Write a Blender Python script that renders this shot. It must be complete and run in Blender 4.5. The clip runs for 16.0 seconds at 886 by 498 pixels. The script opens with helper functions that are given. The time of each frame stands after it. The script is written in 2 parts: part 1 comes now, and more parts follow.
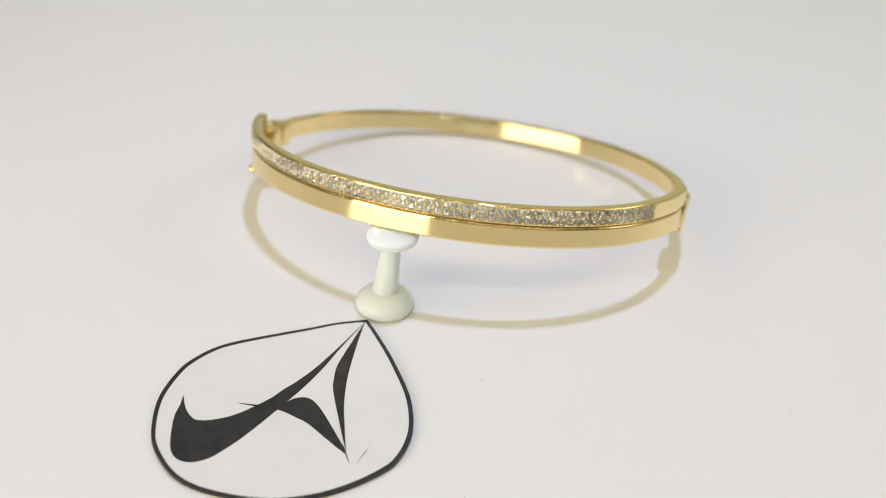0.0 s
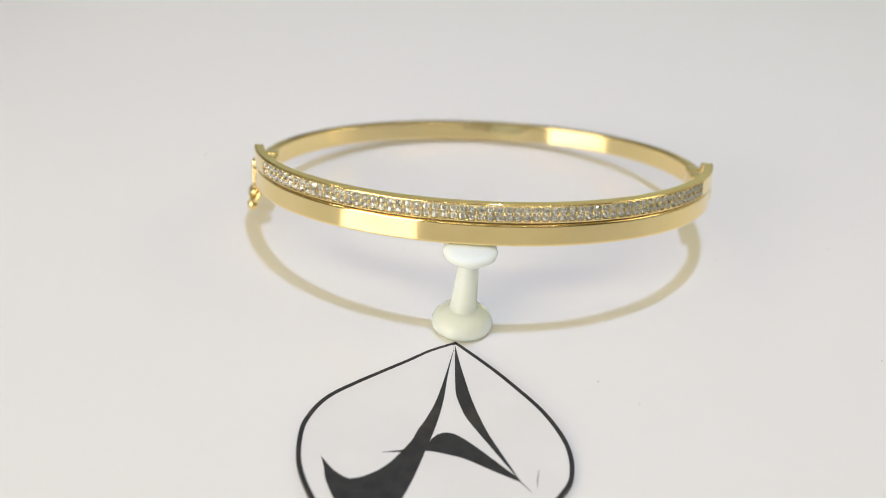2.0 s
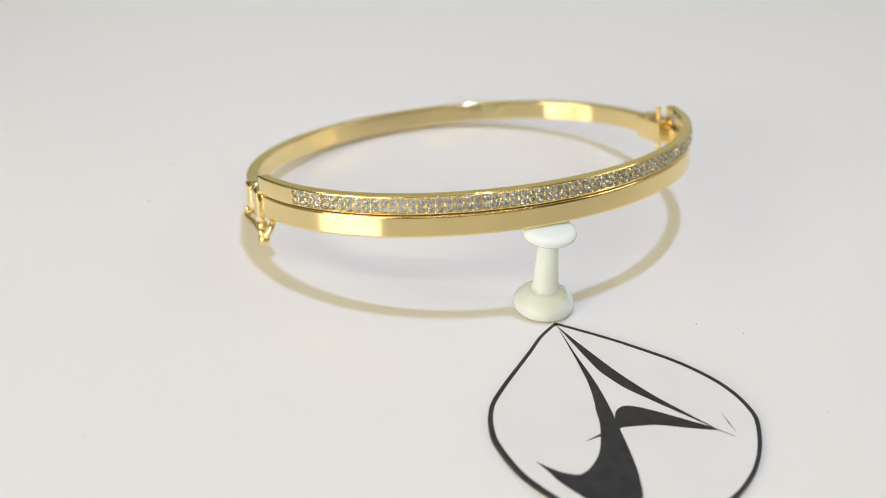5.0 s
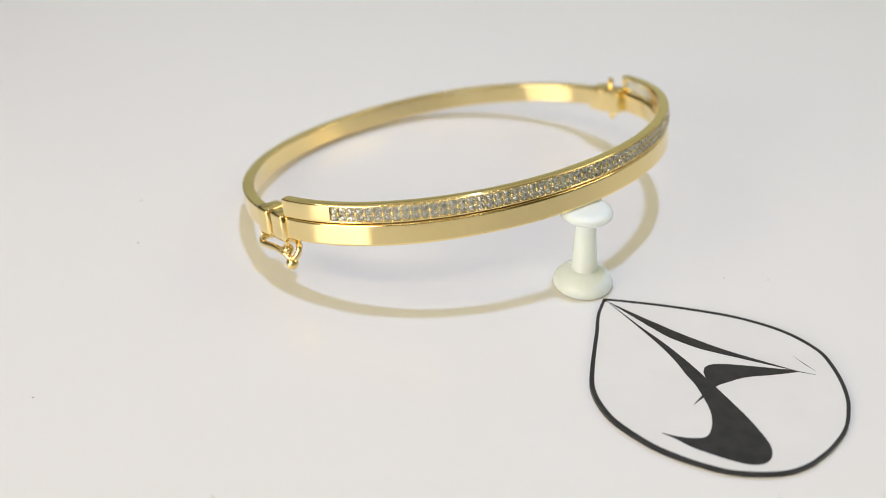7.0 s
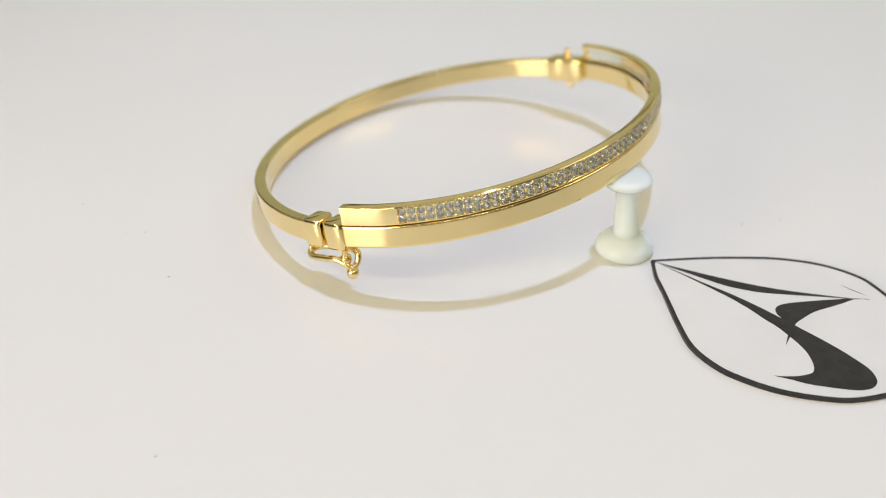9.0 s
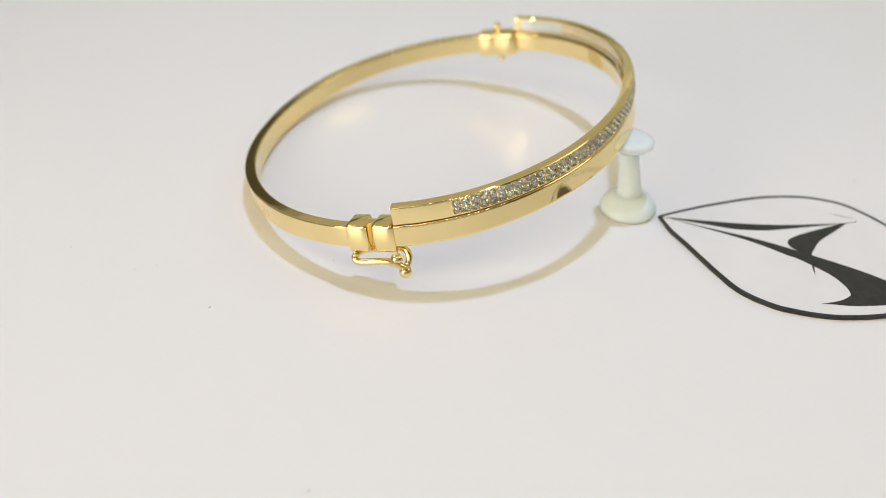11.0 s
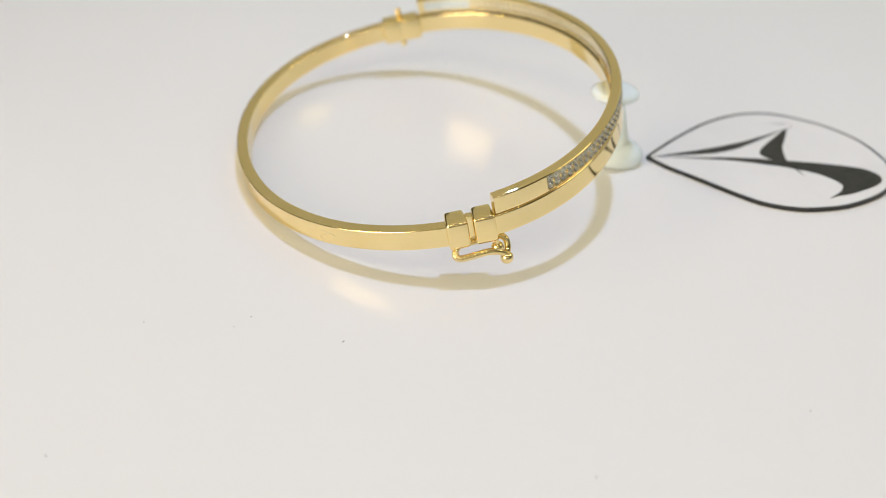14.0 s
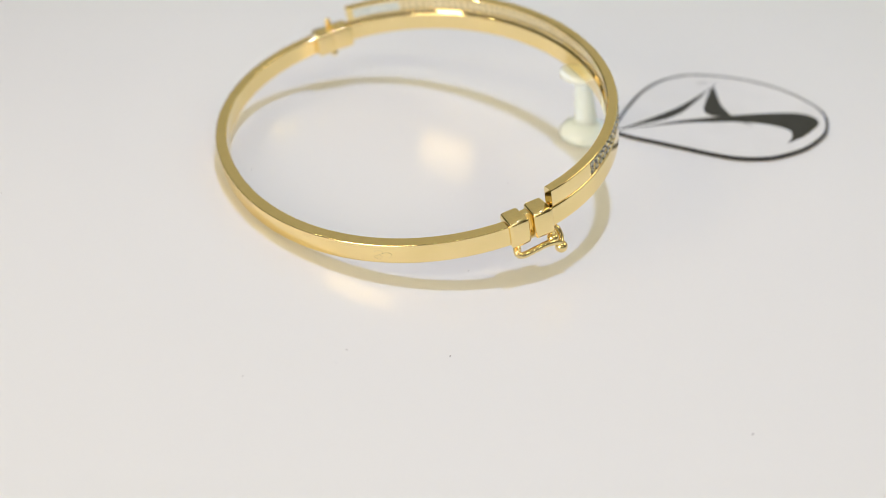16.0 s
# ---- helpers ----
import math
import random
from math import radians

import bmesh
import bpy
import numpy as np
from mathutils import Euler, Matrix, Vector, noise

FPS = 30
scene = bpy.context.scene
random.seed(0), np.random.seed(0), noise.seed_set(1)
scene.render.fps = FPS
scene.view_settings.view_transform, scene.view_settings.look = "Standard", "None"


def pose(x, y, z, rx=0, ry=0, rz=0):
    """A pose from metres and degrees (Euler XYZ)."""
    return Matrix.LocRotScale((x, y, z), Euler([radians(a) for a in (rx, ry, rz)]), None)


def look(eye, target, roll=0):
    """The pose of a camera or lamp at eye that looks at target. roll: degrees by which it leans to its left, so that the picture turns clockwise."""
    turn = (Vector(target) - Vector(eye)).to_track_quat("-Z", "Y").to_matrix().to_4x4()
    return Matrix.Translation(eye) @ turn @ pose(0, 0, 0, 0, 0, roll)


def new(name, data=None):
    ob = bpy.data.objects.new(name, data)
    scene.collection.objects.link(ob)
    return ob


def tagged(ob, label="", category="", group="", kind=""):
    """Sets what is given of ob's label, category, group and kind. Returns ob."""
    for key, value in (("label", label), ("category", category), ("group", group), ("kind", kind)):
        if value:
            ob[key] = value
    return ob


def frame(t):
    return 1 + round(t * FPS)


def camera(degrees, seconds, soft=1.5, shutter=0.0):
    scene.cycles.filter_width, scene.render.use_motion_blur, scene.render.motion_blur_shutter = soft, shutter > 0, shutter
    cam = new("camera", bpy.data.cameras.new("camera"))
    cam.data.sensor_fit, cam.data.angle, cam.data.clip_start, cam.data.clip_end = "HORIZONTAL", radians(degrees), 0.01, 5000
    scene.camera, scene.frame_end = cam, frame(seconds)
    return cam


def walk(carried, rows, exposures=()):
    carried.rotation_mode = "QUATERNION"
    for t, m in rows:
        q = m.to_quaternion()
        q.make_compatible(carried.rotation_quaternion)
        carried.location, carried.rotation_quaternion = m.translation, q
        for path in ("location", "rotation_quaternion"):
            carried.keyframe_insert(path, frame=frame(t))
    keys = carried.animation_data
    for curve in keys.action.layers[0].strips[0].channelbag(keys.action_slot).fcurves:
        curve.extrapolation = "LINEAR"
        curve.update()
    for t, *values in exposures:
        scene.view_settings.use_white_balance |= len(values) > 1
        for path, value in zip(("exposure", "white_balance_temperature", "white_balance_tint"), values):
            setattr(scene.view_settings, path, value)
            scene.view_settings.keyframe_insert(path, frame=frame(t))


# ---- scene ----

from mathutils.geometry import tessellate_polygon

MM = 0.001

# The turntable's angle in degrees, second by second, and the nearly still camera.
TURN = [(0.0, 0.0), (0.5, 4.36), (1.0, 8.75), (1.5, 13.19), (2.0, 17.6), (2.5, 21.97), (3.0, 26.22), (3.5, 30.38),
        (4.0, 34.44), (6.5, 54.42), (7.0, 58.42), (7.5, 62.45), (8.0, 66.56), (8.5, 70.76), (9.0, 74.83), (9.5, 78.87),
        (12.0, 99.97), (12.5, 104.01), (13.0, 108.09), (13.5, 112.32), (14.0, 116.65), (14.5, 120.97), (15.0, 125.21),
        (15.5, 129.35), (16.0, 133.45)]
# seconds, x, y, z in millimetres, yaw, pitch, roll in degrees
PATH = [
    (0.0, 15.10, -143.11, 84.76, 6.222, -31.946, 3.040), (0.5, 14.92, -143.49, 84.44, 6.149, -31.651, 2.939),
    (1.0, 14.04, -143.39, 83.93, 6.235, -31.528, 3.067), (1.5, 13.37, -141.50, 82.59, 6.240, -31.586, 3.218),
    (2.0, 12.40, -139.91, 81.75, 6.314, -31.326, 3.456), (2.5, 11.83, -139.84, 81.09, 6.157, -31.188, 3.523),
    (3.0, 12.29, -139.71, 80.56, 5.968, -31.077, 3.678), (3.5, 12.22, -139.70, 80.59, 6.007, -30.952, 3.585),
    (4.0, 12.15, -139.93, 80.26, 5.990, -31.125, 3.519), (6.5, 12.72, -140.12, 78.98, 6.186, -31.218, 2.750),
    (7.0, 13.03, -140.24, 78.99, 6.145, -31.280, 2.672), (7.5, 13.21, -140.45, 78.07, 6.192, -31.330, 2.636),
    (8.0, 13.09, -140.57, 78.20, 6.286, -31.328, 2.669), (8.5, 12.28, -140.69, 78.13, 6.475, -31.402, 2.628),
    (9.0, 12.74, -140.43, 77.95, 6.438, -31.627, 2.582), (9.5, 13.56, -140.66, 77.89, 6.315, -31.920, 2.809),
    (12.0, 13.56, -140.61, 76.69, 5.835, -32.122, 2.906), (12.5, 14.25, -141.25, 76.33, 5.771, -32.069, 2.877),
    (13.0, 14.44, -141.05, 75.65, 5.738, -31.983, 2.719), (13.5, 14.14, -141.65, 75.18, 5.751, -31.998, 2.631),
    (14.0, 14.13, -142.07, 75.35, 5.651, -31.889, 2.605), (14.5, 14.15, -142.37, 75.59, 5.561, -31.792, 2.534),
    (15.0, 14.22, -142.14, 75.87, 5.453, -31.813, 2.463), (15.5, 14.37, -142.10, 75.93, 5.239, -31.857, 2.285),
    (16.0, 14.48, -142.14, 76.06, 5.218, -31.950, 1.997)]


def held(x, y, z, yaw, pitch, roll):
    """A camera pose from millimetres and yaw (to the left), pitch (up) and roll."""
    eye = Vector((x, y, z)) * MM
    ya, pi_ = radians(yaw), radians(pitch)
    ahead = Vector((-math.sin(ya) * math.cos(pi_), math.cos(ya) * math.cos(pi_), math.sin(pi_)))
    return look(eye, eye + ahead, roll)


cam = camera(40.39, 16.0, soft=0.8)
cam.data.dof.use_dof, cam.data.dof.focus_distance, cam.data.dof.aperture_fstop = True, 0.134, 21
walk(cam, [(t, held(*row)) for t, *row in PATH])

# ---- light ----
world = bpy.data.worlds.new("room_air")
scene.world = world
world.use_nodes = True
world.node_tree.nodes["Background"].inputs[0].default_value = (0.5, 0.5, 0.5, 1)
world.node_tree.nodes["Background"].inputs[1].default_value = 0.05
scene.view_settings.exposure = 0.07


def area_lamp(name, m, sx, sy, watts, colour):
    data = bpy.data.lights.new(name, "AREA")
    data.shape, data.size, data.size_y, data.energy, data.color = "RECTANGLE", sx, sy, watts, colour
    ob = new(name, data)
    ob.matrix_world = m
    return ob


# a luminous ceiling field, warm downlights and a tube, a small lamp over the turntable and a bright upright panel
# in front of it; added fills: a dimmer strip by the far wall, two overhead panels, a dim glowing wall panel
area_lamp("ceiling_light_and_fill", pose(1.9, 2.05, 1.5, 0, 0, 8), 9.6, 4.1, 38.5, (1.0, 0.962, 0.735))
# added fill strip by the far wall, to brighten the gold rims' reflections
area_lamp("ceiling_light_and_fill", pose(1.5, 4.33, 1.51, 0, 0, 4), 6.2, 1.0, 7.0, (0.94, 0.97, 0.78))
for dx, dy in ((-0.33, -0.2), (0.02, -0.24), (0.36, -0.1), (-0.1, 0.3)):
    area_lamp("warm_downlight", look((-1.45 + dx, -0.35 + dy, 1.48), (0, 0, 0)), 0.13, 0.13, 1.1, (1.0, 0.85, 0.56))
# added fills overhead: one lifts the disc's right side, one the room's south end
area_lamp("overhead_fill", pose(2.1, 0.3, 1.48), 1.2, 1.2, 13.0, (1.0, 0.92, 0.68))
area_lamp("overhead_fill", pose(1.2, -2.9, 1.48), 3.6, 1.6, 13.0, (1.0, 0.92, 0.7))
# added unseen fill before the north wall, mirrored in the bangle's rims
area_lamp("wall_fill", pose(1.3, 5.17, 0.93, -90), 8.0, 1.26, 9.0, (0.93, 1.0, 0.72))
area_lamp("tube_light", pose(0.15, -0.95, 1.48, 0, 0, 6), 2.0, 0.04, 7.0, (1.0, 0.93, 0.7))
area_lamp("spot_lamp", look((0.03, 0.095, 0.60), (0, 0, 0)), 0.03, 0.03, 1.85, (0.42, 0.54, 0.95))
area_lamp("side_light", look((-0.70, -0.97, 0.36), (0, 0, 0.01)), 0.76, 0.59, 9.6, (1.0, 0.88, 0.74))


# ---- materials ----
def material(name, colour, rough=0.5, metal=0.0, **more):
    m = bpy.data.materials.new(name)
    m.use_nodes = True
    b = m.node_tree.nodes["Principled BSDF"]
    b.inputs["Base Color"].default_value = (*colour, 1)
    b.inputs["Roughness"].default_value = rough
    b.inputs["Metallic"].default_value = metal
    for key, value in more.items():
        b.inputs[key.replace("_", " ")].default_value = value
    return m


def textured(m, scale, low, high, bump=0.0, bump_scale=None, rough=None, detail=4.0):
    """Varies a material's colour between two tones, its roughness and its fine relief, by noise in object space."""
    nt, b = m.node_tree, m.node_tree.nodes["Principled BSDF"]
    co = nt.nodes.new("ShaderNodeTexCoord")
    n = nt.nodes.new("ShaderNodeTexNoise")
    n.inputs["Scale"].default_value, n.inputs["Detail"].default_value = scale, detail
    nt.links.new(co.outputs["Object"], n.inputs["Vector"])
    r = nt.nodes.new("ShaderNodeValToRGB")
    r.color_ramp.elements[0].position, r.color_ramp.elements[1].position = 0.35, 0.65
    r.color_ramp.elements[0].color, r.color_ramp.elements[1].color = (*low, 1), (*high, 1)
    nt.links.new(n.outputs["Fac"], r.inputs["Fac"])
    nt.links.new(r.outputs["Color"], b.inputs["Base Color"])
    if rough:
        mr = nt.nodes.new("ShaderNodeMapRange")
        mr.inputs["To Min"].default_value, mr.inputs["To Max"].default_value = rough
        nt.links.new(n.outputs["Fac"], mr.inputs["Value"])
        nt.links.new(mr.outputs["Result"], b.inputs["Roughness"])
    if bump:
        f = nt.nodes.new("ShaderNodeTexNoise")
        f.inputs["Scale"].default_value = bump_scale or scale * 6
        nt.links.new(co.outputs["Object"], f.inputs["Vector"])
        bp = nt.nodes.new("ShaderNodeBump")
        bp.inputs["Strength"].default_value, bp.inputs["Distance"].default_value = bump, 0.0001
        nt.links.new(f.outputs["Fac"], bp.inputs["Height"])
        nt.links.new(bp.outputs["Normal"], b.inputs["Normal"])
    return m


GOLD = textured(material("polished_gold", (0.92, 0.75, 0.39), 0.04, 1.0), 180, (0.945, 0.757, 0.365), (0.98, 0.792, 0.40),
                0.14, 260, (0.025, 0.06))
GOLD_CAST = textured(material("cast_gold", (0.94, 0.76, 0.36), 0.12, 1.0), 500, (0.9, 0.72, 0.32), (0.99, 0.81, 0.42),
                     0.2, 2500, (0.08, 0.2))
STONE = material("clear_stone", (0.95, 0.97, 0.93), 0.0, 0.0, IOR=2.1, Transmission_Weight=0.93)
CULET = textured(material("setting_hole", (0.4, 0.36, 0.25), 0.4, 0.5), 900, (0.34, 0.3, 0.2), (0.48, 0.44, 0.32))
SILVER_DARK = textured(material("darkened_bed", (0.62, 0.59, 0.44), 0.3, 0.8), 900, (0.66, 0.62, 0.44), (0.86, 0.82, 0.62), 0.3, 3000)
# the groove's shade put into the colour, for the strip between the bands
SEAM = textured(material("seam_shade", (0.12, 0.1, 0.06), 0.5, 0.6), 900, (0.08, 0.07, 0.04), (0.18, 0.15, 0.09))
# satin metal whose pale colour paints in the white surroundings mirrored by the pockets
POCKET_REFLECTION = textured(material("pale_pocket_reflection", (0.82, 0.86, 0.8), 0.25, 0.9), 600, (0.76, 0.8, 0.74), (0.88, 0.92, 0.86), 0.2, 3000)
PLATE_GOLD = textured(material("satin_gold", (0.9, 0.76, 0.46), 0.22, 1.0), 600, (0.86, 0.72, 0.42), (0.93, 0.8, 0.5), 0.2, 3000)
ACRYLIC = textured(material("white_acrylic", (0.8, 0.79, 0.78), 0.1, 0.0, IOR=1.5, Specular_IOR_Level=0.43), 14, (0.7845, 0.7705, 0.7245),
                   (0.7865, 0.7725, 0.7265), 0.012, 400, (0.25, 0.28), 1.0)
CARD = textured(material("card_white", (0.82, 0.82, 0.82), 0.25), 120, (0.738, 0.727, 0.687), (0.768, 0.756, 0.715), 0.05, 800)
INK = textured(material("black_ink", (0.012, 0.012, 0.012), 0.4), 700, (0.009, 0.009, 0.009), (0.022, 0.021, 0.02), 0.2, 2500)
PLASTIC = textured(material("milky_plastic", (0.82, 0.85, 0.83), 0.1, 0.0, IOR=1.5, Subsurface_Weight=0.3,
                            Subsurface_Scale=0.003, Subsurface_Radius=(1.0, 1.0, 0.9)), 300, (0.765, 0.855, 0.825), (0.805, 0.885, 0.86), 0.05, 700)
DUST = material("dust", (0.25, 0.22, 0.2), 0.9)
WALL = textured(material("painted_wall", (0.84, 0.85, 0.76), 0.8), 3, (0.5, 0.5, 0.44), (0.55, 0.55, 0.49), 0.2, 60)
CEIL = textured(material("ceiling_paint", (0.36, 0.33, 0.27), 0.9), 3, (0.34, 0.31, 0.25), (0.38, 0.35, 0.29), 0.2, 60)
FLOOR = textured(material("floor_tile", (0.55, 0.52, 0.48), 0.4), 4, (0.5, 0.47, 0.43), (0.58, 0.55, 0.51), 0.1, 40)
COUNTER = textured(material("counter_laminate", (0.7, 0.68, 0.66), 0.4), 8, (0.76, 0.74, 0.71), (0.8, 0.78, 0.75), 0.05, 200)
BASE_GREY = textured(material("base_plastic", (0.3, 0.3, 0.3), 0.5), 40, (0.28, 0.28, 0.28), (0.32, 0.32, 0.32), 0.1, 600)


# ---- building helpers ----
def mesh_of(name, bm, mat, smooth=0.0):
    bmesh.ops.recalc_face_normals(bm, faces=bm.faces[:])
    me = bpy.data.meshes.new(name)
    bm.to_mesh(me)
    bm.free()
    me.materials.append(mat)
    if smooth:
        me.polygons.foreach_set("use_smooth", [True] * len(me.polygons))
        me.set_sharp_from_angle(angle=radians(smooth))
    return me


def part(name, bm, mat, parent=None, label="", smooth=0.0):
    ob = new(name, mesh_of(name, bm, mat, smooth))
    ob.parent = parent
    return tagged(ob, label)


def thing(name, label, category, group="", kind=""):
    return tagged(new(name), label, category, group, kind)


def add_box(bm, lo, hi, bevel=0.0, segments=2):
    c = [(a + b) / 2 for a, b in zip(lo, hi)]
    d = [b - a for a, b in zip(lo, hi)]
    made = bmesh.ops.create_cube(bm, size=1, matrix=Matrix.Translation(c) @ Matrix.Diagonal((*d, 1)))
    if bevel:
        edges = list({e for v in made["verts"] for e in v.link_edges})
        bmesh.ops.bevel(bm, geom=edges, offset=bevel, segments=segments, affect="EDGES", profile=0.5)
    return bm


def add_lathe(bm, profile, steps=64):
    """A turned body from (radius, height) pairs, closed at both ends."""
    rings = []
    for r, z in profile:
        rings.append([bm.verts.new((r * math.cos(a) * MM, r * math.sin(a) * MM, z * MM))
                      for a in (2 * math.pi * k / steps for k in range(steps))])
    for lo, hi in zip(rings, rings[1:]):
        for k in range(steps):
            bm.faces.new((lo[k], lo[(k + 1) % steps], hi[(k + 1) % steps], hi[k]))
    bm.faces.new(rings[0]), bm.faces.new(rings[-1])
    return bm


def add_tube(bm, points, radius, sides=12, closed=False):
    """A round wire along a list of points, in metres."""
    pts = [Vector(p) for p in points]
    rings, up = [], Vector((0.3, 0.2, 0.9)).normalized()
    n = len(pts)
    for k, p in enumerate(pts):
        a = pts[(k - 1) % n] if closed or k else p
        b = pts[(k + 1) % n] if closed or k < n - 1 else p
        t = (b - a).normalized()
        u = (up - t * up.dot(t)).normalized()
        up, w = u, t.cross(u)
        rings.append([bm.verts.new(p + (u * math.cos(g) + w * math.sin(g)) * radius)
                      for g in (2 * math.pi * j / sides for j in range(sides))])
    for k in range(n if closed else n - 1):
        lo, hi = rings[k], rings[(k + 1) % n]
        for j in range(sides):
            bm.faces.new((lo[j], lo[(j + 1) % sides], hi[(j + 1) % sides], hi[j]))
    if not closed:
        bm.faces.new(rings[0]), bm.faces.new(rings[-1])
    return bm


def add_ball(bm, at, r, u=20, v=12):
    bmesh.ops.create_uvsphere(bm, u_segments=u, v_segments=v, radius=r, matrix=Matrix.Translation(at))
    return bm


def smooth_line(points, steps=8, closed=False):
    """A Catmull-Rom line through points."""
    p = [Vector((*q, 0)) if len(q) == 2 else Vector(q) for q in points]
    n, out = len(p), []
    for k in range(n if closed else n - 1):
        a = p[(k - 1) % n] if closed or k else p[0] * 2 - p[1]
        b, c = p[k], p[(k + 1) % n]
        d = p[(k + 2) % n] if closed or k + 2 < n else c * 2 - b
        for j in range(steps):
            t = j / steps
            out.append(0.5 * (2 * b + (c - a) * t + (2 * a - 5 * b + 4 * c - d) * t * t + (3 * b - a - 3 * c + d) * t ** 3))
    return out if closed else out + [p[-1]]


# ---- the room round the table ----
def room():
    lo, hi, t = (-5.0, -4.2, -0.95), (6.6, 5.2, 1.62), 0.12
    tagged(part("floor", add_box(bmesh.new(), (lo[0], lo[1], lo[2] - t), (hi[0], hi[1], lo[2])), FLOOR), "", kind="structure")
    tagged(part("ceiling", add_box(bmesh.new(), (lo[0], lo[1], hi[2]), (hi[0], hi[1], hi[2] + t)), CEIL), "", kind="structure")
    for name, a, b in (("wall_north", (lo[0], hi[1], lo[2]), (hi[0], hi[1] + t, hi[2])),
                       ("wall_south", (lo[0], lo[1] - t, lo[2]), (hi[0], lo[1], hi[2])),
                       ("wall_west", (lo[0] - t, lo[1] - t, lo[2]), (lo[0], hi[1] + t, hi[2])),
                       ("wall_east", (hi[0], lo[1] - t, lo[2]), (hi[0] + t, hi[1] + t, hi[2]))):
        tagged(part(name, add_box(bmesh.new(), a, b), WALL), "", kind="structure")
    counter = thing("counter", "pale laminate counter that carries the turntable", "counter")
    part("countertop", add_box(bmesh.new(), (-1.2, -1.3, -0.075), (1.2, 0.6, -0.035), 0.004), COUNTER, counter)
    part("plinth", add_box(bmesh.new(), (-1.16, -1.25, -0.95), (1.16, 0.56, -0.075)), COUNTER, counter)


room()


# ---- turntable ----
def turntable():
    ob = thing("turntable", "glossy white acrylic turntable disc, turning, with specks of dust", "turntable")
    part("disc", add_lathe(bmesh.new(), [(197, -6), (199.5, -5.2), (200, -4), (200, -1.4), (199.4, -0.4), (198, 0)], 160),
         ACRYLIC, ob, smooth=30)
    part("foot", add_lathe(bmesh.new(), [(88, -35), (90, -34), (90, -8), (86, -6)], 96), BASE_GREY, ob, smooth=30)
    bm = bmesh.new()
    rnd = random.Random(5)
    for k in range(34):
        a, r = rnd.uniform(0, 2 * math.pi), 110 * math.sqrt(rnd.random())
        s = rnd.choice((0.04, 0.05, 0.06, 0.085))
        m = Matrix.LocRotScale(Vector((r * math.cos(a), r * math.sin(a), 0.02)) * MM, Euler((0, 0, a * 7)),
                               Vector((s * rnd.uniform(1, 3), s, 0.03)) * MM)
        bmesh.ops.create_icosphere(bm, subdivisions=1, radius=1, matrix=m)
    tagged(part("dust", bm, DUST, ob, "tiny grey dust specks"), kind="stuff")
    return ob


# ---- logo card ----
OUTLINE = [(-0.45, 0.3), (1.3, -2.52), (3.4, -5.0), (5.5, -7.6), (7.55, -10.1), (9.75, -12.55), (11.35, -13.8), (13.15, -14.7),
           (15.25, -15.35), (17.2, -15.5), (19.6, -15.4), (21.7, -15.05), (23.95, -14.3), (26.35, -13.2), (28.1, -12.1), (29.65, -10.6),
           (31.05, -8.8), (32.0, -7.0), (32.5, -4.85), (32.55, -2.9), (32.3, -0.1), (31.45, 3.2), (29.8, 6.15), (28.25, 8.1),
           (26.15, 10.0), (23.7, 11.65), (21.8, 12.5), (19.1, 12.75), (16.4, 12.4), (13.7, 11.45), (10.65, 9.85), (7.15, 7.3), (4.05, 4.8), (-0.15, 0.95), (-0.45, 0.3)]
LEG = ([(0.0, 0.42), (2.86, 0.45), (6.45, 0.52), (9.28, 0.67), (11.82, 1.34), (13.24, 1.88), (15.42, 3.09), (17.92, 4.55), (20.34, 5.96), (22.1, 7.08)],
       [(22.1, 7.08), (18.99, 5.65), (15.53, 4.13), (12.74, 3.16), (9.76, 2.32), (6.59, 1.63), (3.26, 0.97), (0.0, 0.42)])
ARCH = ([(16.83, -1.84), (16.07, -1.24), (15.65, -0.43), (15.74, 0.42), (16.38, 1.44), (17.61, 2.78), (19.42, 4.54), (21.06, 6.08), (21.59, 6.68)],
        [(21.59, 6.68), (22.56, 7.34)],
        [(22.56, 7.34), (22.11, 6.33), (21.0, 4.26), (19.55, 1.67), (18.99, -0.23), (18.65, -1.72), (18.66, -2.51)], [(18.66, -2.51), (16.83, -1.84)])
SWEEP = ([(0.21, 0.4), (5.51, -0.5), (8.33, -1.03), (10.96, -1.62), (13.64, -2.5), (15.28, -3.2), (17.08, -3.81), (19.06, -4.87), (20.55, -5.79),
          (21.77, -6.84), (22.84, -8.28), (23.27, -9.38), (23.16, -10.12), (22.29, -11.27), (21.11, -12.21), (20.1, -12.84)],
         [(20.1, -12.84), (21.8, -12.37), (23.42, -12.07), (25.58, -11.24), (27.61, -10.27), (28.72, -9.5), (29.39, -8.6), (29.54, -7.55), (29.13, -6.5),
          (28.08, -5.46), (26.14, -4.55), (23.92, -3.75), (21.39, -3.04), (19.15, -2.48), (16.74, -1.88), (13.64, -1.2), (10.11, -0.66), (5.92, -0.3), (0.21, 0.4)])
TICK = ([(19.18, -6.76), (18.44, -3.69)], [(18.44, -3.69), (18.97, -4.37)], [(18.97, -4.37), (19.18, -6.76)])
DASH = ([(20.3, 9.15), (23.5, 8.8)], [(23.5, 8.8), (22.0, 8.86)], [(22.0, 8.86), (20.3, 9.15)])
TAIL = ([(22.0, 6.95), (23.97, 8.24)], [(23.97, 8.24), (22.3, 7.0)], [(22.3, 7.0), (22.0, 6.95)])


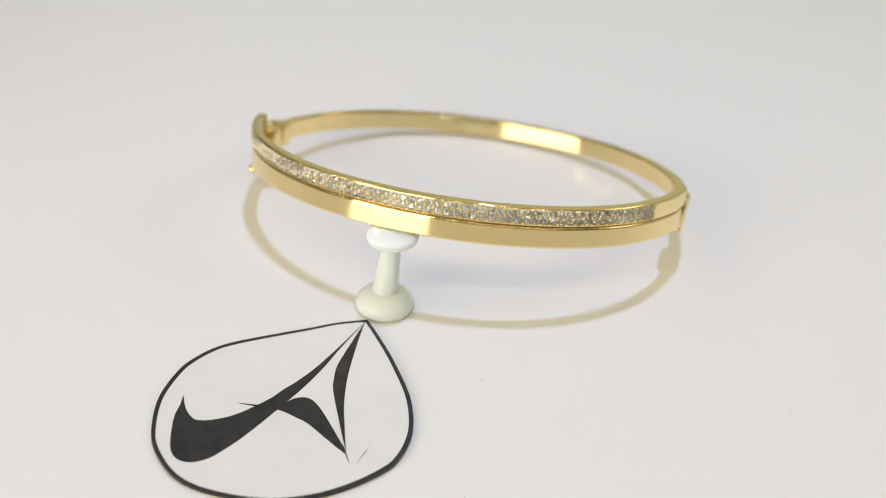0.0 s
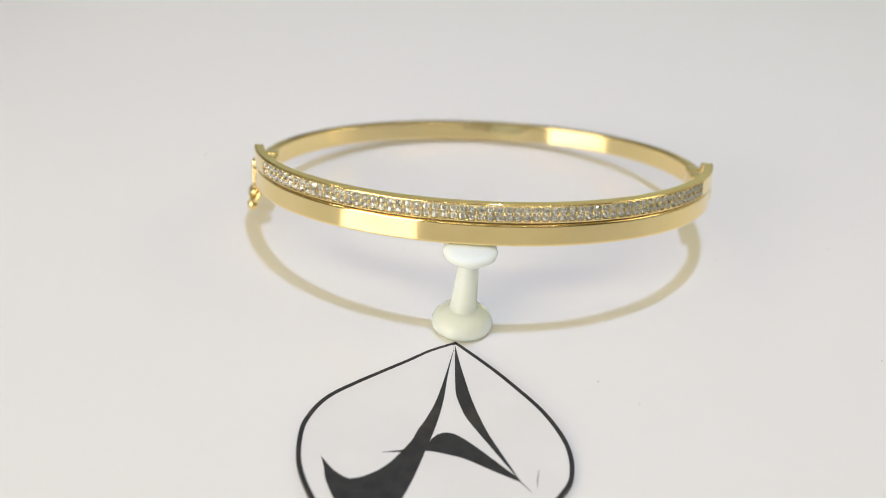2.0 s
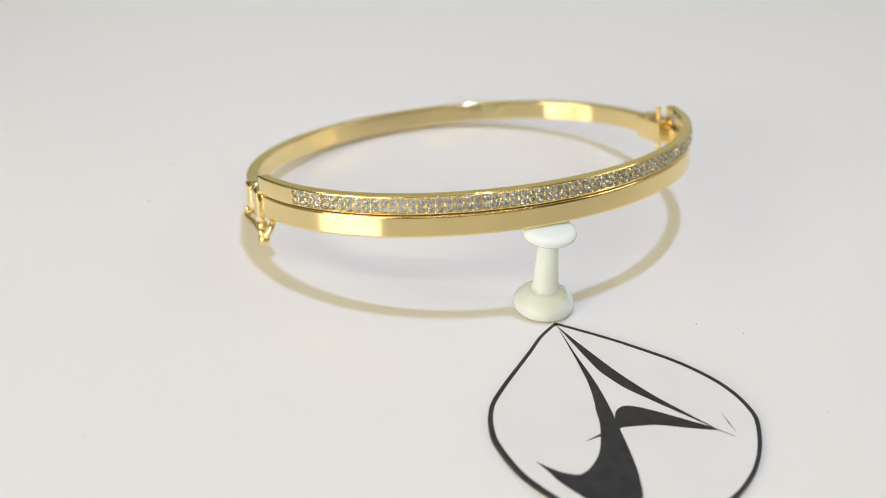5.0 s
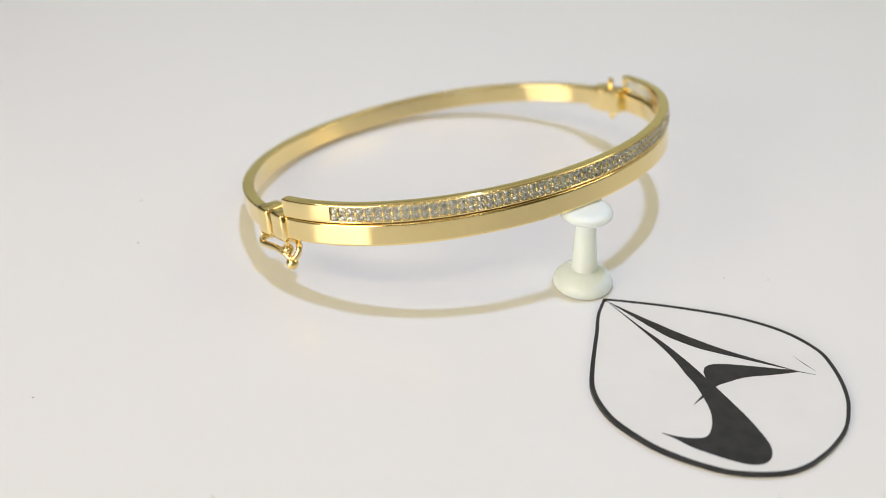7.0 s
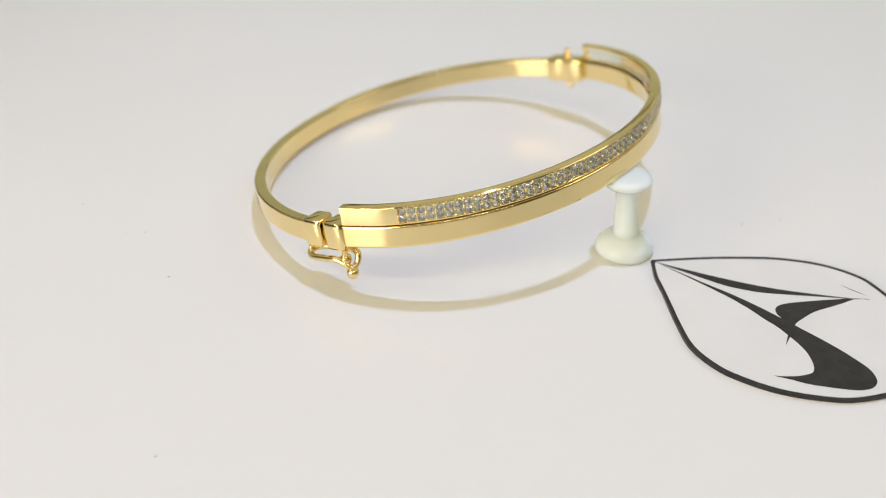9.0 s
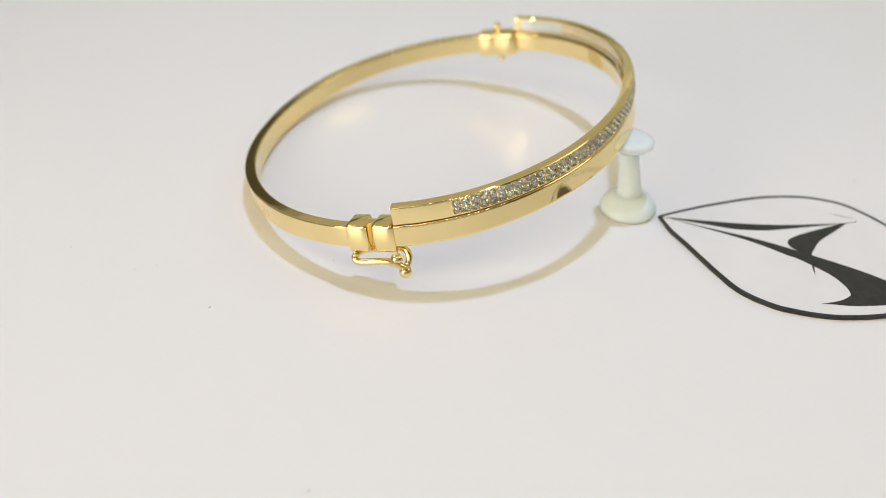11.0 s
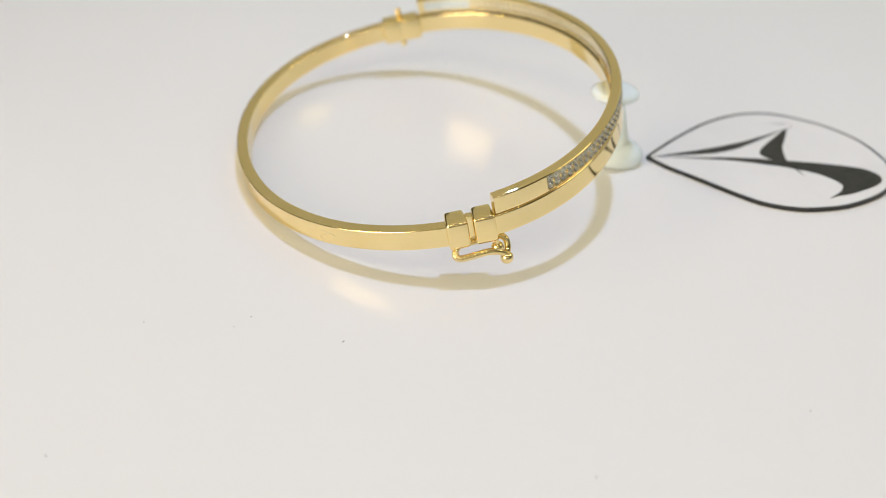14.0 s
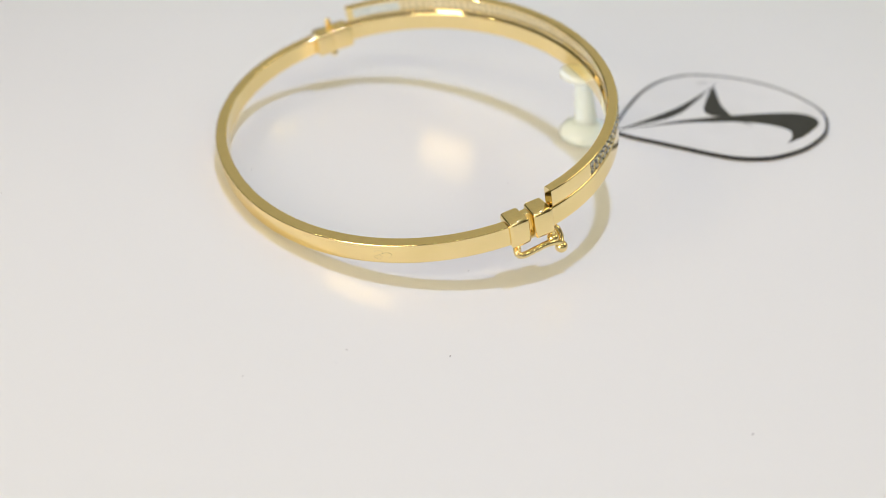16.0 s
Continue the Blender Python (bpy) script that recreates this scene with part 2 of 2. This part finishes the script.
def add_plate(bm, outline, low, high):
    """A flat plate with that outline, between two heights in millimetres."""
    pts = [p for k, p in enumerate(outline) if (p - outline[k - 1]).length > 1e-4]
    tris = tessellate_polygon([pts])
    bot = [bm.verts.new((p.x * MM, p.y * MM, low * MM)) for p in pts]
    top = [bm.verts.new((p.x * MM, p.y * MM, high * MM)) for p in pts]
    for t in tris:
        bm.faces.new([top[i] for i in t]), bm.faces.new([bot[i] for i in t])
    n = len(pts)
    for k in range(n):
        bm.faces.new((bot[k], bot[(k + 1) % n], top[(k + 1) % n], top[k]))
    return bm


def glyph(segments):
    line = []
    for seg in segments:
        line += smooth_line(seg, 7)[:-1] if len(seg) > 2 else [Vector((*seg[0], 0))]
    return line


def inset(line, d):
    """The line moved inwards by d (a number, or a function of the share along it); the ends meet in a mitre."""
    out, n = [], len(line)
    for k, p in enumerate(line):
        a, b = line[max(k - 1, 0)], line[min(k + 1, n - 1)]
        t = (b - a).normalized()
        out.append(p + Vector((-t.y, t.x, 0)) * (d(k / (n - 1)) if callable(d) else d))
    return out


def logo_card():
    ob = thing("logo_card", "white drop-shaped card with a black line emblem, lying on the turntable", "card")
    line = smooth_line(OUTLINE, 8)
    centre = Vector((18, -1, 0))
    grown = [p + (p - centre).normalized() * -0.03 for p in line[:-1]]
    part("card", add_plate(bmesh.new(), grown, 0.0, 0.5), CARD, ob)
    bm = bmesh.new()
    inner = inset(line, lambda s: 0.35 + 0.15 * math.sin(math.pi * s) ** 2 + 0.12 * math.sin(9 * s))
    inner[0] = inner[-1] = Vector((0.2, 0.32, 0))
    n = len(line)
    for z0, z1 in ((0.12, 0.525),):
        o = [[bm.verts.new((p.x * MM, p.y * MM, z * MM)) for p in line] for z in (z0, z1)]
        i = [[bm.verts.new((p.x * MM, p.y * MM, z * MM)) for p in inner] for z in (z0, z1)]
        for k in range(n - 1):
            bm.faces.new((o[1][k], o[1][k + 1], i[1][k + 1], i[1][k]))
            bm.faces.new((o[0][k], o[0][k + 1], o[1][k + 1], o[1][k]))
            bm.faces.new((i[0][k], i[1][k], i[1][k + 1], i[0][k + 1]))
            bm.faces.new((o[0][k], i[0][k], i[0][k + 1], o[0][k + 1]))
    part("outline", bm, INK, ob, "black printed drop outline")
    for name, seg, lift in (("slanting_stroke", LEG, 0.0), ("arched_stroke", ARCH, 0.004), ("curved_stroke", SWEEP, 0.008),
                            ("tick", TICK, 0.012), ("dash", DASH, 0.0), ("tail", TAIL, 0.012)):
        part(name, add_plate(bmesh.new(), glyph(seg), 0.504, 0.525 + lift), INK, ob, "black printed stroke")
    return ob


# ---- push pin ----
def push_pin():
    ob = thing("push_pin", "milky white plastic push pin standing under the bangle", "push pin")
    part("pin_base", add_lathe(bmesh.new(), [(3.1, 0), (3.45, 0.1), (3.62, 0.45), (3.6, 0.9), (3.4, 1.4), (2.95, 1.95),
                                             (2.3, 2.4), (1.8, 2.65)], 64), PLASTIC, ob, smooth=60)
    # the stem and head stand a little askew
    for name, profile in (("stem", [(1.8, 2.5), (1.62, 2.75), (1.52, 3.4), (1.44, 4.6), (1.33, 6.0), (1.25, 7.2), (1.22, 8.1), (1.35, 8.4)]),
                          ("head", [(1.2, 8.3), (2.0, 8.34), (2.75, 8.48), (3.12, 8.75), (3.2, 9.05), (3.1, 9.32), (2.75, 9.53), (2.2, 9.63), (0.6, 9.66)])):
        bm = add_lathe(bmesh.new(), profile, 64)
        for v in bm.verts:
            v.co.z = 2.5 * MM + (v.co.z - 2.5 * MM) * 1.1
            lift = (v.co.z - 2.5 * MM) / 7
            v.co.x, v.co.y = v.co.x + 0.55 * lift, v.co.y + 0.95 * lift
        part(name, bm, PLASTIC, ob, smooth=60)
    return ob


# ---- bangle ----
A, B_FRONT, B_BACK, SKEW, LEAN = 29.95, 24.36, 25.9, 0.68, 0.2
H_LOW, H_ALL, THICK = 2.67, 5.1, 1.46
DY, HY = 0.4, 0.1  # the clasp and the hinge sit this far behind the long axis


def oval(phi):
    """A point of the bangle's outer line: an ellipse in front, a fuller one, a little aslant, at the back."""
    c, s = math.cos(phi), math.sin(phi)
    if s < 0:
        return Vector((A * c - LEAN * s, B_FRONT * s, 0))
    e = 2 / 2.1
    y = B_BACK * abs(s) ** e
    return Vector((A * math.copysign(abs(c) ** e, c) + SKEW * min(y / 25, 1), y, 0))


def rim(phi):
    """A point of the outer line and its outward normal, in millimetres."""
    t = oval(phi + 0.004) - oval(phi - 0.004)
    return oval(phi), Vector((t.y, -t.x, 0)).normalized()


def phi_at(y, side):
    """The angle at which the outer line is y from the long axis, on the side -1 (clasp) or 1 (hinge)."""
    s = math.asin(y / (B_FRONT if y < 0 else B_BACK))
    return s if side > 0 else math.pi - s


def rounded(profile, r, steps=6):
    """A polygon with its corners rounded by r."""
    out, n = [], len(profile)
    for k in range(n):
        p, a, b = (Vector(profile[j % n]) for j in (k, k - 1, k + 1))
        rr = min(r, (a - p).length * 0.45, (b - p).length * 0.45)
        u, v = p + (a - p).normalized() * rr, p + (b - p).normalized() * rr
        near = min(0.06, rr * 0.3)
        out.append(u + (a - p).normalized() * near)
        for j in range(steps + 1):
            t = j / steps
            out.append((1 - t) ** 2 * u + 2 * t * (1 - t) * p + t * t * v)
        out.append(v + (b - p).normalized() * near)
    return out


def add_sweep(bm, profile, start, end, steps):
    """Sweeps a closed profile of (outwards, up) along the bangle's line from angle to angle."""
    rings = []
    for k in range(steps + 1):
        p, n = rim(start + (end - start) * k / steps)
        rings.append([bm.verts.new((p + n * o + Vector((0, 0, h))) * MM) for o, h in profile])
    m = len(profile)
    for lo, hi in zip(rings, rings[1:]):
        for j in range(m):
            bm.faces.new((lo[j], lo[(j + 1) % m], hi[(j + 1) % m], hi[j]))
    bm.faces.new(rings[0]), bm.faces.new(rings[-1])
    return bm


def stone_mesh():
    """A small round stone with table, crown facets and a shallow pavilion."""
    bm, n = bmesh.new(), 8
    r = 0.46
    girdle = [bm.verts.new((r * math.cos(a) * MM, r * math.sin(a) * MM, 0)) for a in (2 * math.pi * k / n for k in range(n))]
    table = [bm.verts.new((0.56 * r * math.cos(a) * MM, 0.56 * r * math.sin(a) * MM, 0.2 * MM))
             for a in (2 * math.pi * (k + 0.5) / n for k in range(n))]
    tip = bm.verts.new((0, 0, -0.4 * MM))
    bm.faces.new(table)
    for k in range(n):
        j = (k + 1) % n
        bm.faces.new((girdle[k], girdle[j], table[k]))
        bm.faces.new((table[k], girdle[j], table[j]))
        bm.faces.new((girdle[j], girdle[k], tip))
    return mesh_of("stone", bm, STONE)


def block(bm, side, y0, y1, out, inn, low, high, bevel, taper=0.0):
    """A hinge or clasp block astride the band at one end of the long axis; taper narrows its inner end."""
    near = DY if side < 0 else HY
    y0, y1 = y0 + near, y1 + near
    x0, x1 = sorted((side * (A + out), side * (A - THICK - inn)))
    add_box(bm, (x0 * MM, y0 * MM, low * MM), (x1 * MM, y1 * MM, high * MM), bevel * MM, 3)
    mid, span = (y0 + y1) / 2 * MM, (x1 - x0) * MM
    for v in bm.verts:
        deep = (x1 * MM - v.co.x) / span if side > 0 else (v.co.x - x0 * MM) / span
        v.co.y = mid + (v.co.y - mid) * (1 - taper * deep)
    return bm


def bangle():
    ob = thing("bangle", "polished yellow gold bangle with pave stones, leaning on a pin", "bracelet")
    end_c, end_h = phi_at(-2.9, -1), phi_at(-2.7, 1) + 2 * math.pi
    low_profile = rounded([(0.02, 0), (-0.03, H_LOW), (-THICK, H_LOW), (-THICK, 0)], 0.3)
    part("front_band", add_sweep(bmesh.new(), low_profile, phi_at(-1.6, -1), phi_at(-1.6, 1) + 2 * math.pi, 150), GOLD, ob,
         "mirror-polished plain gold front band", smooth=24)
    back_profile = rounded([(0, -0.05), (0, H_LOW - 0.12), (-THICK, H_LOW - 0.12), (-THICK, -0.05)], 0.2)
    part("back_band", add_sweep(bmesh.new(), back_profile, phi_at(2.8, 1), phi_at(1.9, -1), 150), GOLD, ob,
         "mirror-polished plain gold back band", smooth=24)

    # upper band: a channel on the outside for the stones, a recess along the inside
    g0, g1 = phi_at(-9.33, -1), phi_at(-10.6, 1) + 2 * math.pi
    lo, hi, o, inn = H_LOW + 0.15, H_ALL, 0.12, -1.15
    solid = rounded([(o, lo), (o, hi), (inn, hi), (inn, lo)], 0.24)
    inner_side = [(inn + 0.1, hi), (inn, hi - 0.1), (inn, hi - 0.4), (inn + 0.16, hi - 0.43), (inn + 0.16, lo + 0.43),
                  (inn, lo + 0.4), (inn, lo + 0.1), (inn + 0.1, lo)]
    lip = [(0.3, 0.0), (0.2, 0.012), (0.11, 0.05), (0.045, 0.11), (0.01, 0.17), (0.0, 0.22), (0.025, 0.27), (0.1, 0.3), (0.5, 0.305)]
    channel = [(o - d, lo + h) for d, h in lip] + [(o - d, hi - h) for d, h in reversed(lip)] + inner_side
    edge = [(0.3, 0.0), (0.2, 0.012), (0.11, 0.05), (0.045, 0.11), (0.01, 0.19), (0.0, 0.3)]
    pocket = [(o - d, lo + h) for d, h in edge] + [(o - d, hi - h) for d, h in reversed(edge)] + inner_side
    band = part("stone_band", add_sweep(bmesh.new(), channel, g0, g1, 130), GOLD, ob, "gold channel set with two rows of stones", smooth=24)
    da = 0.03
    for name, a, b in (("shoulder", end_c + da, g0), ("shoulder", g1, end_h - da)):
        part(name, add_sweep(bmesh.new(), pocket, a, b, 16), GOLD, ob, smooth=24)
    for a, b in ((end_c, end_c + da), (end_h - da, end_h)):
        part("end_cap", add_sweep(bmesh.new(), solid, a, b, 3), GOLD, ob, smooth=24)
    part("setting_bed", add_sweep(bmesh.new(), [(o - 0.48, lo + 0.31), (o - 0.48, hi - 0.31), (o - 0.52, hi - 0.31), (o - 0.52, lo + 0.31)],
                                  g0 + 0.002, g1 - 0.002, 130), SILVER_DARK, band, "darkened bed under the stones")
    plate = [(inn + 0.165, lo + 0.44), (inn + 0.165, hi - 0.44), (inn + 0.11, hi - 0.44), (inn + 0.11, lo + 0.44)]
    part("setting_plate", add_sweep(bmesh.new(), plate, g0, g1, 130), PLATE_GOLD, band, "satin gold inner plate with rows of holes", smooth=24)
    # pocket floors: the bright reflection is in their pale colour
    for a, b in ((end_c + da + 0.01, g0 - 0.004), (g1 + 0.004, end_h - da - 0.01)):
        part("pocket_plate", add_sweep(bmesh.new(), plate, a, b, 14), POCKET_REFLECTION, band, "pocket floor, coloured pale as if mirroring the white surroundings", smooth=24)
    # dark-coloured strip that paints the shade in the gap between the bands
    part("joint_seam", add_sweep(bmesh.new(), [(o - 0.55, H_LOW - 0.05), (o - 0.55, lo + 0.05), (inn + 0.35, lo + 0.05), (inn + 0.35, H_LOW - 0.05)],
                                 end_c + 0.02, end_h - 0.02, 130), SEAM, ob, "strip between the two bands, coloured dark as the seam's shade")

    part("inner_fillet", add_sweep(bmesh.new(), rounded([(inn + 0.3, H_LOW - 0.26), (inn + 0.3, lo + 0.09), (inn + 0.04, lo + 0.09), (inn - 0.22, H_LOW - 0.12)], 0.02),
                                   end_c + 0.02, end_h - 0.02, 130), GOLD, ob, "gold solder line inside, between the two bands", smooth=24)

    # stones in two rows at equal steps along the arc, with beads of gold between them
    steps, length, table = 2000, 0.0, [(0.0, g0)]
    last = rim(g0)[0]
    for k in range(1, steps + 1):
        a = g0 + (g1 - g0) * k / steps
        p = rim(a)[0]
        length += (p - last).length
        last = p
        table.append((length, a))
    count = int(length / 1.05)
    pitch = length / count
    dist, angle = np.array([t[0] for t in table]), np.array([t[1] for t in table])
    me = stone_mesh()
    rnd = random.Random(3)
    mid = (lo + hi) / 2
    beads, backs = bmesh.new(), bmesh.new()
    for k in range(count):
        p, n = rim(float(np.interp((k + 0.5) * pitch, dist, angle)))
        turn = Matrix((n.cross(Vector((0, 0, 1))), Vector((0, 0, 1)), n)).transposed().to_4x4()
        for row in (-0.43, 0.43):
            st = new("stone", me)
            st.parent = band
            st.matrix_basis = Matrix.Translation((p + n * (o - 0.14) + Vector((0, 0, mid + row))) * MM) @ turn @ \
                pose(0, 0, 0, rnd.uniform(-6, 6), rnd.uniform(-6, 6), rnd.uniform(0, 360))
            bmesh.ops.create_cone(backs, cap_ends=True, segments=8, radius1=0.2 * MM, radius2=0.16 * MM, depth=0.04 * MM,
                                  matrix=Matrix.Translation((p + n * (inn + 0.1) + Vector((0, 0, mid + row))) * MM) @ turn @ pose(0, 0, 0, 180))
    for k in range(count + 1):
        p, n = rim(float(np.interp(k * pitch, dist, angle)))
        for row in (-0.82, -0.12, 0.12, 0.82):
            q = (p + n * (o - 0.1) + Vector((0, 0, mid + row))) * MM
            bmesh.ops.create_icosphere(beads, subdivisions=1, radius=0.175 * MM, matrix=Matrix.Translation(q))
    tagged(part("prong_beading", beads, GOLD_CAST, band, "tiny gold prong beads", smooth=60), kind="stuff")
    tagged(part("perforation", backs, CULET, band, "dark holes behind the stones"), kind="stuff")

    # clasp
    part("clasp_block", block(bmesh.new(), -1, -3.2, -0.62, 0.33, 1.2, -0.45, H_LOW + 0.4, 0.42, 0.12), GOLD, ob, smooth=50)
    part("clasp_block", block(bmesh.new(), -1, -0.1, 2.45, 0.33, 1.2, -0.45, H_LOW + 0.4, 0.42, 0.12), GOLD, ob, smooth=50)
    part("tongue", block(bmesh.new(), -1, -0.75, 0.0, -0.95, 0.5, -0.2, H_LOW + 0.1, 0.08), GOLD_CAST, ob)
    catch = part("safety_catch", add_tube(bmesh.new(), [(v + Vector((0.55, DY + 0.2, 0))) * MM for v in smooth_line(
        [(-30.3, 1.6, -0.85), (-30.8, 1.75, -1.15), (-31.0, 1.2, -1.5), (-31.0, -0.4, -1.45), (-30.95, -1.9, -1.4), (-30.8, -3.1, -1.75),
         (-30.5, -3.9, -2.45), (-29.9, -4.3, -2.0), (-29.4, -4.2, -1.1), (-29.1, -3.4, -0.75), (-28.9, -2.2, -0.95), (-28.9, -0.4, -1.0),
         (-29.3, 1.0, -0.9)], 5, True)], 0.4 * MM, 10, True), GOLD_CAST, ob, "figure-eight gold wire safety catch", smooth=60)
    part("ball", add_ball(bmesh.new(), Vector((-30.0, DY - 3.75, -2.95)) * MM, 0.76 * MM), GOLD, catch, "polished gold ball tip", smooth=60)
    part("catch_peg", add_ball(add_tube(bmesh.new(), [Vector((-29.8, DY - 2.9, h)) * MM for h in (-0.3, -1.4)], 0.32 * MM),
                               Vector((-29.8, DY - 2.9, -1.45)) * MM, 0.72 * MM), GOLD_CAST, ob, smooth=60)
    part("catch_ring", add_tube(bmesh.new(), [(Vector((-29.85, DY + 1.7, -0.6)) + Vector((0.5 * math.cos(g), 0, 0.5 * math.sin(g)))) * MM
                                              for g in (2 * math.pi * k / 16 for k in range(16))], 0.2 * MM, 8, True), GOLD_CAST, ob, smooth=60)

    # small engraved hallmark on the back band: a fine looped line
    p, n = rim(radians(142.5))
    along = Vector((0, 0, 1)).cross(n)
    loop = [(-0.35, 0.35), (-0.05, 0.5), (0.1, 0.25), (-0.15, 0.0), (-0.4, -0.25), (-0.15, -0.5), (0.05, -0.25), (-0.05, 0.0), (0.3, 0.3),
            (0.55, 0.1), (0.35, -0.3)]
    part("hallmark", add_tube(bmesh.new(), [(p + n * 0.0 + along * q.x * 2.3 + Vector((0, 0, 1.15 + q.y * 1.3))) * MM for q in smooth_line(loop, 4)],
                              0.012 * MM, 6), CULET, ob, "fine engraved hallmark")

    # hinge: two leaves that meet on the inside, with a barrel in the gap outside
    part("hinge_block", block(bmesh.new(), 1, -2.4, 0.1, 0.25, 1.0, -0.35, H_LOW + 0.4, 0.34, -0.12), GOLD, ob, smooth=50)
    part("hinge_block", block(bmesh.new(), 1, 0.6, 3.0, 0.25, 1.0, -0.35, H_LOW + 0.4, 0.34, -0.12), GOLD, ob, smooth=50)
    part("hinge_web", block(bmesh.new(), 1, -0.3, 1.0, -1.3, 0.9, -0.3, H_LOW + 0.35, 0.1), GOLD, ob, smooth=50)
    for k in range(3):
        part("knuckle", add_tube(bmesh.new(), [Vector((29.4, HY + 0.35, h)) * MM for h in (-0.35 + 1.1 * k, 0.7 + 1.1 * k)], 0.5 * MM, 16), GOLD_CAST, ob, smooth=60)
    pin = part("hinge_pin", add_tube(bmesh.new(), [Vector((29.4, HY + 0.35, h)) * MM for h in (-1.3, 1.3, 3.8)], 0.36 * MM, 14), GOLD_CAST, ob, smooth=60)
    for h in (-1.4, 3.85):
        part("pin_ball", add_ball(bmesh.new(), Vector((29.4, HY + 0.35, h)) * MM, 0.48 * MM), GOLD, pin, smooth=60)
    return ob


BANGLE_POSE = pose(1.82 * MM, 1.3 * MM, 5.6 * MM, -11.65, -0.8, -10.66)
TABLE, CARD_THING, PIN, BANGLE = turntable(), logo_card(), push_pin(), bangle()


# ---- motion of the turntable and all that stands on it ----
def angle_at(t):
    """The turntable's angle, smooth through the known ones."""
    ts, an = [r[0] for r in TURN], [r[1] for r in TURN]
    k = max(0, min(len(ts) - 2, int(np.searchsorted(ts, t, "right")) - 1))
    slope = np.gradient(np.array(an), np.array(ts))
    h, u = ts[k + 1] - ts[k], (t - ts[k]) / (ts[k + 1] - ts[k])
    return ((2 * u ** 3 - 3 * u * u + 1) * an[k] + (u ** 3 - 2 * u * u + u) * h * slope[k]
            + (3 * u * u - 2 * u ** 3) * an[k + 1] + (u ** 3 - u * u) * h * slope[k + 1])


def motions():
    times = [0.25 * k for k in range(65)]
    for ob, rest in ((TABLE, pose(0, 0, 0)), (CARD_THING, pose(-6.88 * MM, -27.07 * MM, 0.01 * MM, 0, 0, -100.67)),
                     (PIN, pose(-4.85 * MM, -22.75 * MM, 0.01 * MM)), (BANGLE, BANGLE_POSE)):
        walk(ob, [(t, pose(0, 0, 0, 0, 0, angle_at(t)) @ rest) for t in times])


motions()
